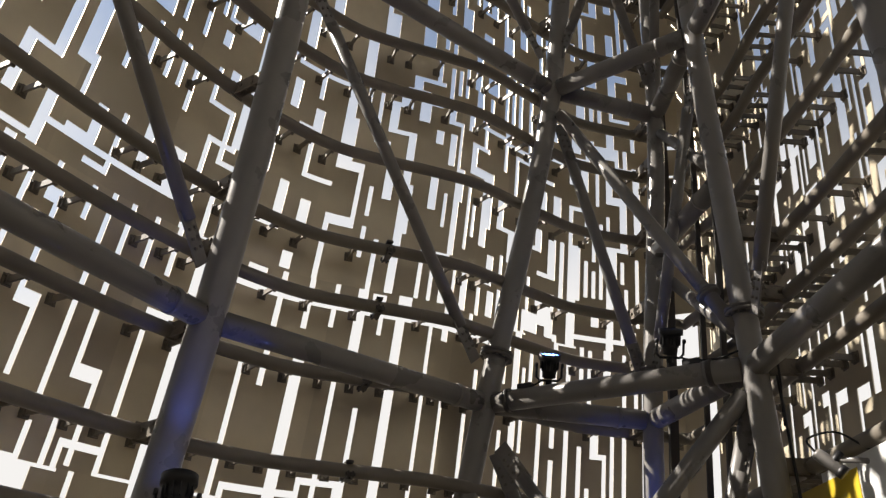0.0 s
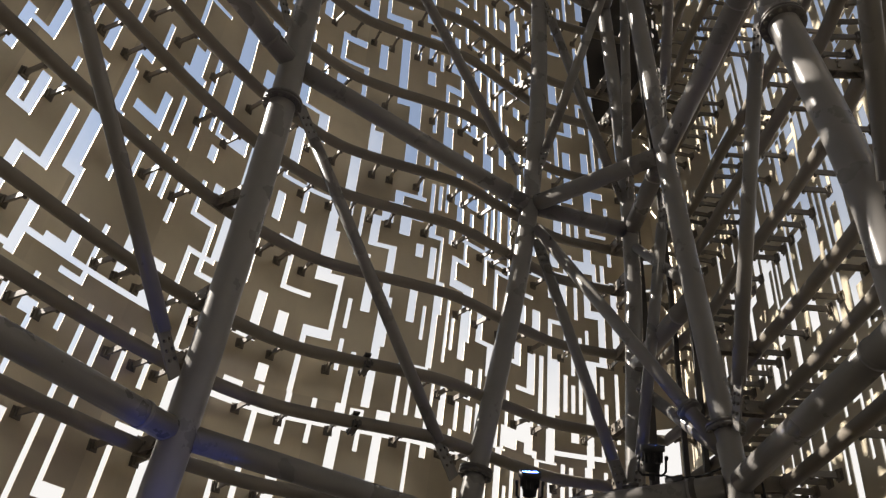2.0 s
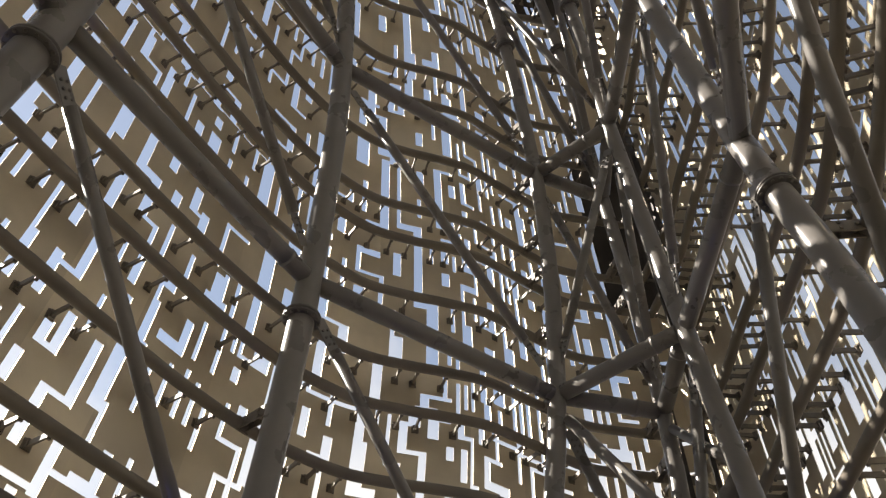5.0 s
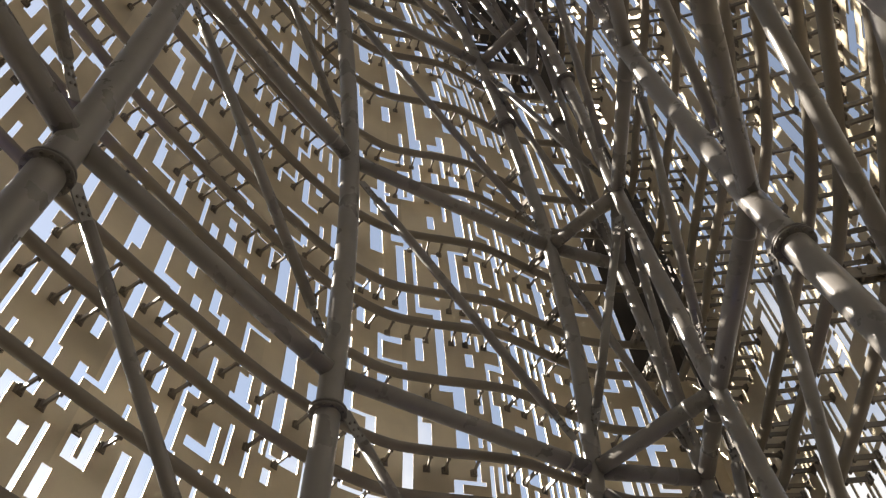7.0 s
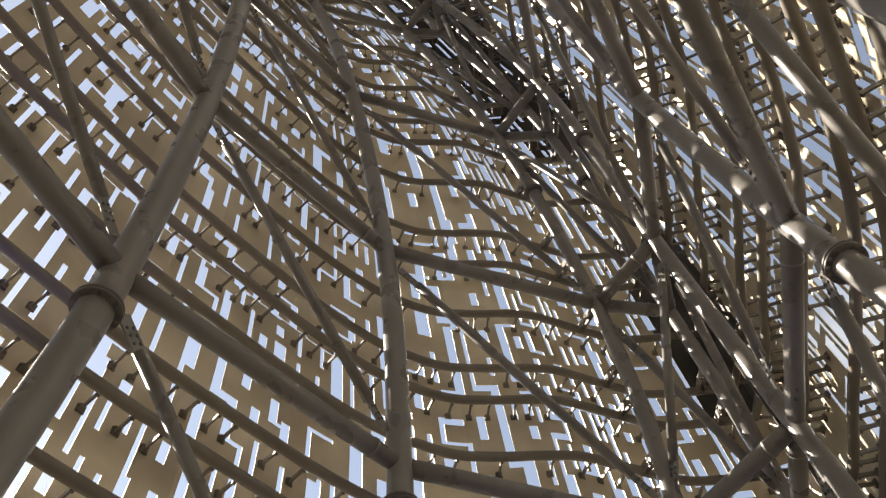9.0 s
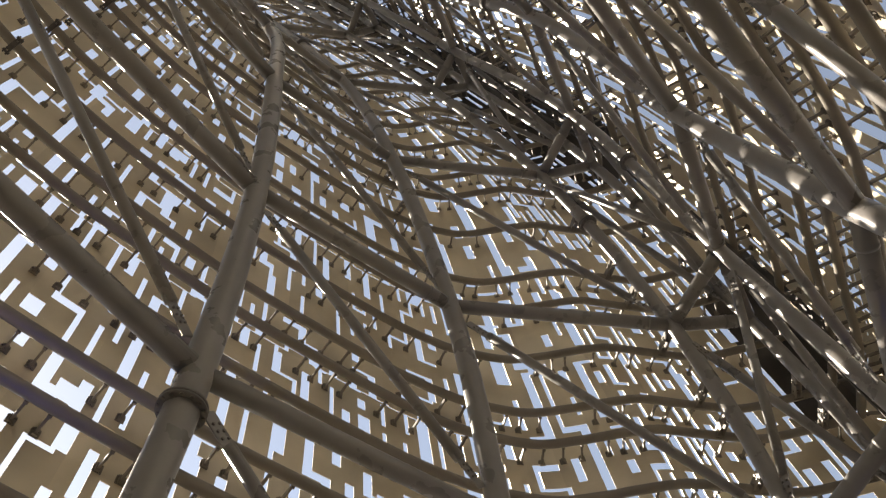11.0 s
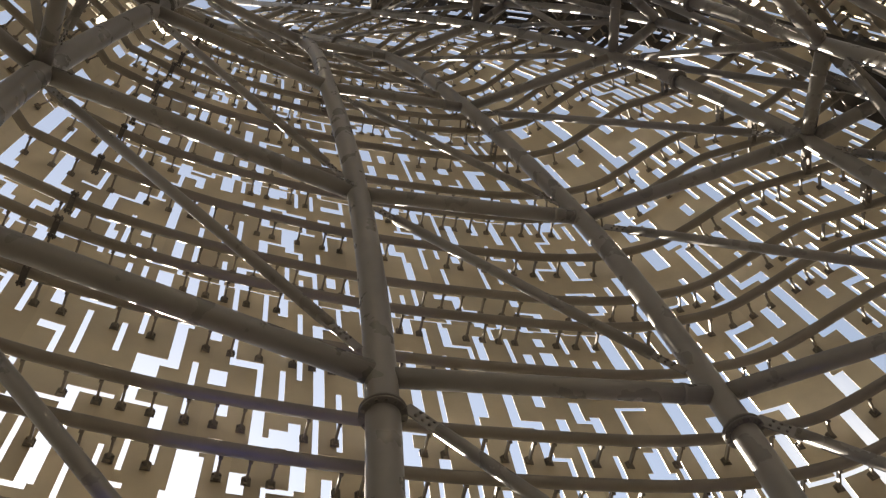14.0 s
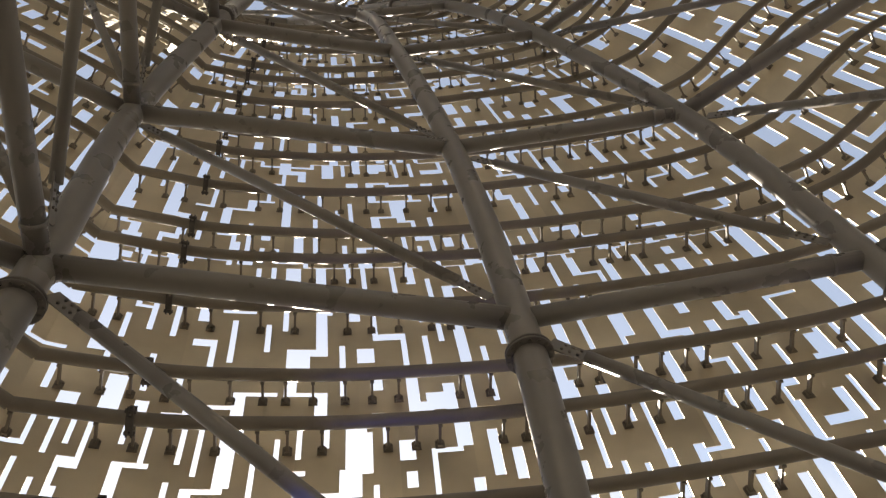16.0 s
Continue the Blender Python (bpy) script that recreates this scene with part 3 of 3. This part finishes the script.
# ------------------------------------------------------------------ splices of the rails
def splice_shape():
    """Two bolted cheek plates across a rail; x outward, y along the rail."""
    bm = bmesh.new()
    for size, centre in (((0.27, 0.016, 0.05), (0.0, 0.02, -0.05)), ((0.27, 0.016, 0.05), (0.0, -0.02, -0.05)), ((0.14, 0.06, 0.02), (0.0, 0, 0.068)),
                         ((0.14, 0.06, 0.02), (0.0, 0, -0.068)), ((0.025, 0.085, 0.03), (0.11, 0, -0.05)), ((0.025, 0.085, 0.03), (-0.11, 0, -0.05))):
        bmesh.ops.create_cube(bm, size=1.0, matrix=Matrix.Translation(centre) @ Matrix.Diagonal((*size, 1)))
    me = bpy.data.meshes.new("rail_splice")
    bm.to_mesh(me)
    bm.free()
    me.materials.append(BLACK_STEEL)
    return me


BLACK_STEEL = material("dark_splice_steel", (0.07, 0.062, 0.055), rough=0.5, spread=0.2, scale=15)
SPLICE = splice_shape()
for h in RAILS:
    for x, y in ((-4.36, -0.35), (2.5, 1.1), (-0.35, 6.83)):
        if x > -1 and y > 5 and h > 4:
            continue
        u = u_near(x, y)
        p = at_height(rail_plan(u), h)
        d = at_height(rail_plan(u) + outward(u), h) - p
        d.normalize()
        z = Vector((0, 0, 1))
        ob = new("rail_splice", SPLICE)
        ob.parent = facade
        ob.matrix_basis = Matrix.Translation(p) @ Matrix((d, z.cross(d), z)).transposed().to_4x4()


# ------------------------------------------------------------------ stage lamps
def turned(name, profile, mat, n=24, smooth=True):
    """A surface of revolution about z from (radius, height) pairs."""
    verts, faces = [], []
    for r, z in profile:
        for k in range(n):
            a = 2 * math.pi * k / n
            verts.append((r * math.cos(a), r * math.sin(a), z))
    for i in range(len(profile) - 1):
        for k in range(n):
            a, b = i * n + k, i * n + (k + 1) % n
            faces.append((a, b, b + n, a + n))
    faces.append(tuple(range(n))[::-1])
    faces.append(tuple(range((len(profile) - 1) * n, len(profile) * n)))
    return mesh_object(name, verts, faces, mat, smooth)


def par_lamp():
    holder = empty("par_lamp")
    tagged(holder, "black LED stage lamp clamped to the frame, blue diodes lit", "stage lamp", group="stage lamps")
    can = turned("can", [(0.04, -0.13), (0.066, -0.125), (0.070, -0.06), (0.078, -0.055), (0.078, -0.04), (0.074, -0.035), (0.088, 0.05), (0.112, 0.058), (0.112, 0.115),
                         (0.100, 0.115), (0.100, 0.10)], BLACK)
    can.parent = holder
    for k in range(12):
        a = 2 * math.pi * k / 12
        fin = new("fin", box_mesh("fin", 0.022, 0.006, 0.085, BLACK, 0.0, (0.084, 0, 0.005)))
        fin.parent = can
        fin.matrix_basis = pose(0, 0, 0, 0, 0, math.degrees(a))
    lens = turned("lens", [(0.099, 0.096), (0.099, 0.101)], BLACK)
    lens.parent = holder
    spots = [(0, 0)] + [(0.038 * math.cos(k * math.pi / 3), 0.038 * math.sin(k * math.pi / 3)) for k in range(6)] + \
            [(0.075 * math.cos(k * math.pi / 6), 0.075 * math.sin(k * math.pi / 6)) for k in range(12)]
    for x, y in spots:
        led = turned("led", [(0.011, 0.101), (0.009, 0.106)], LED, 8)
        led.parent = lens
        led.matrix_basis = Matrix.Translation((x, y, 0))
    yoke = tube_object("yoke", [(0.125, 0, 0.0), (0.125, 0, -0.12), (0.09, 0, -0.155), (-0.09, 0, -0.155), (-0.125, 0, -0.12), (-0.125, 0, 0.0)], 0.012, BLACK, 8)
    yoke.parent = holder
    for s in (-1, 1):
        knob = turned("knob", [(0.02, -0.012), (0.024, 0.0), (0.02, 0.014)], BLACK, 12)
        knob.parent = holder
        knob.matrix_basis = pose(0.128 * s, 0, 0.0, 0, 90, 0)
    clamp = turned("clamp", [(0.03, -0.20), (0.03, -0.15)], BLACK, 10)
    clamp.parent = holder
    return holder


lamp = par_lamp()


def blue_beam(m, energy):
    data = bpy.data.lights.new("blue_beam", 'SPOT')
    data.energy, data.color, data.spot_size, data.spot_blend, data.shadow_soft_size = energy, (0.06, 0.14, 1.0), radians(55), 0.6, 0.06
    ob = new("blue_beam", data)
    ob.matrix_world = m @ Matrix.Translation((0, 0, 0.13)) @ pose(0, 0, 0, 180, 0, 0)


PLACES = []
c1, d1 = node("c", 1), node("d", 1)
for f, tilt, lift in ((0.268, 30, 0.27), (0.729, 26, 0.32)):
    p = c1.lerp(d1, f) + Vector((0, -0.04, lift))
    PLACES.append((Matrix.Translation(p) @ pose(0, 0, 0, tilt, 0, 0), 4.0, 0.92))
b_low = Vector((-1.60, 5.25, 2.50))
PLACES.append((look(b_low, node("b", 1) + Vector((0.0, -0.1, 0.0))) @ pose(0, 0, 0, 180, 0, 0), 8, 1.05))
x_low = Vector((2.0, 7.35, 2.55))
PLACES.append((look(x_low, node("x", 1) + Vector((-0.2, -0.05, 0))) @ pose(0, 0, 0, 180, 0, 0), 6, 1.0))
ma = node("m", 1).lerp(node("a", 1), 0.62) + Vector((0, 0, 0.28))
PLACES.append((Matrix.Translation(ma) @ pose(0, 0, 0, -8, 16, 0), 30, 0.92))
for i, (m, energy, size) in enumerate(PLACES):
    sized = m @ Matrix.Diagonal((size, size, size, 1))
    if i == 0:
        lamp.matrix_basis = sized
    else:
        other = copy_thing(lamp, m)
        other.scale = (size, size, size)
    blue_beam(m, energy)


def clamp_arm(p, q, r=0.018):
    holder = empty("clamp_arm", (Vector(p) + Vector(q)) / 2)
    tagged(holder, "short black steel arm holding a stage lamp", "arm", group="lamp arms")
    under(tube_object("rod", [p, q], r, BLACK, 10), holder)
    d = (Vector(q) - Vector(p)).normalized()
    under(tube_object("sleeve", [Vector(q) - d * 0.06, Vector(q) + d * 0.01], r * 2.2, BLACK, 12), holder)


clamp_arm(b_low + Vector((-0.02, 0.06, -0.19)), Vector((-1.83, 5.66, 2.27)))
clamp_arm(x_low + Vector((0.0, 0.08, -0.15)), Vector((2.08, 7.66, 2.38)))
# round clamps that hold the lamps and power boxes on the beam
for f in (0.10, 0.86):
    p = c1.lerp(d1, f)
    d = (d1 - c1).normalized()
    tagged(tube_object("pipe_clamp", [p - d * 0.022, p + d * 0.022], 0.112, BLACK_STEEL, 20), "dark steel clamp ring round the beam", "clamp", group="pipe clamps")
for f in (0.17, 0.80):
    p = c1.lerp(d1, f) + Vector((0, 0, 0.115))
    ob = new("power_box", box_mesh("power_box", 0.15, 0.07, 0.05, BLACK, 0.006))
    ob.matrix_basis = Matrix.Translation(p) @ pose(0, 0, 0, 0, 0, -32)
    tagged(ob, "small black power box lying on the beam", "power box", group="power boxes")


def cable(points, r=0.009, label="thin black rubber cable"):
    pts = [Vector(p) for p in points]
    path = [catmull(pts, i / 6) for i in range((len(pts) - 1) * 6 + 1)]
    tagged(tube_object("cable", path, r, RUBBER, 8), label, "cable", group="cables")


cable([c1.lerp(d1, 0.24) + Vector((0, -0.05, 0.14)), c1.lerp(d1, 0.20) + Vector((0.0, -0.05, 0.10)), c1.lerp(d1, 0.17) + Vector((0, 0, 0.13))])
cable([c1.lerp(d1, 0.76) + Vector((0, -0.03, 0.16)), c1.lerp(d1, 0.80) + Vector((0, 0, 0.14)), c1.lerp(d1, 0.88) + Vector((0, -0.02, 0.11)), d1 + Vector((0.1, -0.13, 0.12)),
       d1 + Vector((0.13, -0.10, -0.5))])
cable([d1 + Vector((0.13, -0.10, -0.1)), d1 + Vector((0.15, -0.12, -1.0)), d1 + Vector((0.16, -0.14, -2.0)), d1 + Vector((0.17, -0.17, -3.84))], 0.012,
      "black cable strapped down the steel column")
cable([(-1.62, 5.2, 2.35), (-1.72, 5.3, 2.28), (-1.85, 5.55, 2.2), (-1.87, 5.58, 1.2), (-1.9, 5.6, 0.02)])


def flood_lamp():
    p = Vector((2.66, 5.37, 2.92))
    holder = empty("flood_lamp", p)
    tagged(holder, "grey tube floodlight on a thin arm by the wall", "floodlight")
    a, b = p + Vector((-0.08, 0.05, 0.07)), p + Vector((0.05, -0.03, -0.08))
    d = (b - a).normalized()
    under(tube_object("housing", [a, a + d * 0.02, b - d * 0.02, b], [0.038, 0.043, 0.043, 0.038], STEEL, 18), holder)
    under(tube_object("rim", [b - d * 0.035, b + d * 0.004], 0.047, BLACK, 18), holder)
    under(tube_object("arm", [p + Vector((0.0, 0.0, 0.02)), Vector((2.94, 5.22, 2.90)), Vector((3.45, 5.02, 2.90))], 0.02, STEEL, 10), holder)
    under(tube_object("joint", [p + Vector((-0.01, 0.0, -0.02)), p + Vector((0.05, -0.03, 0.06))], 0.028, BLACK, 12), holder)
    cable([a, a + Vector((-0.03, 0.03, 0.10)), p + Vector((0.04, -0.02, 0.20)), p + Vector((0.17, -0.09, 0.10)), p + Vector((0.26, -0.14, 0.02))], 0.008)


flood_lamp()


def sign_board():
    holder = empty("sign_board", (2.86, 5.4, 0.0))
    tagged(holder, "tall white board with a yellow corner beside the wall", "board")
    white = new("board", box_mesh("board", 0.03, 1.55, 2.0, WHITE, 0.004, (0, -0.22, 1.98)))
    white.parent = holder
    yellow = new("yellow_corner", box_mesh("yellow_corner", 0.036, 0.95, 1.1, YELLOW, 0.004, (-0.002, 0.50, 2.36)))
    yellow.parent = holder
    for y in (-0.8, 0.7):
        post = new("post", box_mesh("post", 0.06, 0.06, 2.9, STEEL, 0.006, (0.06, y, 1.45)))
        post.parent = holder


sign_board()
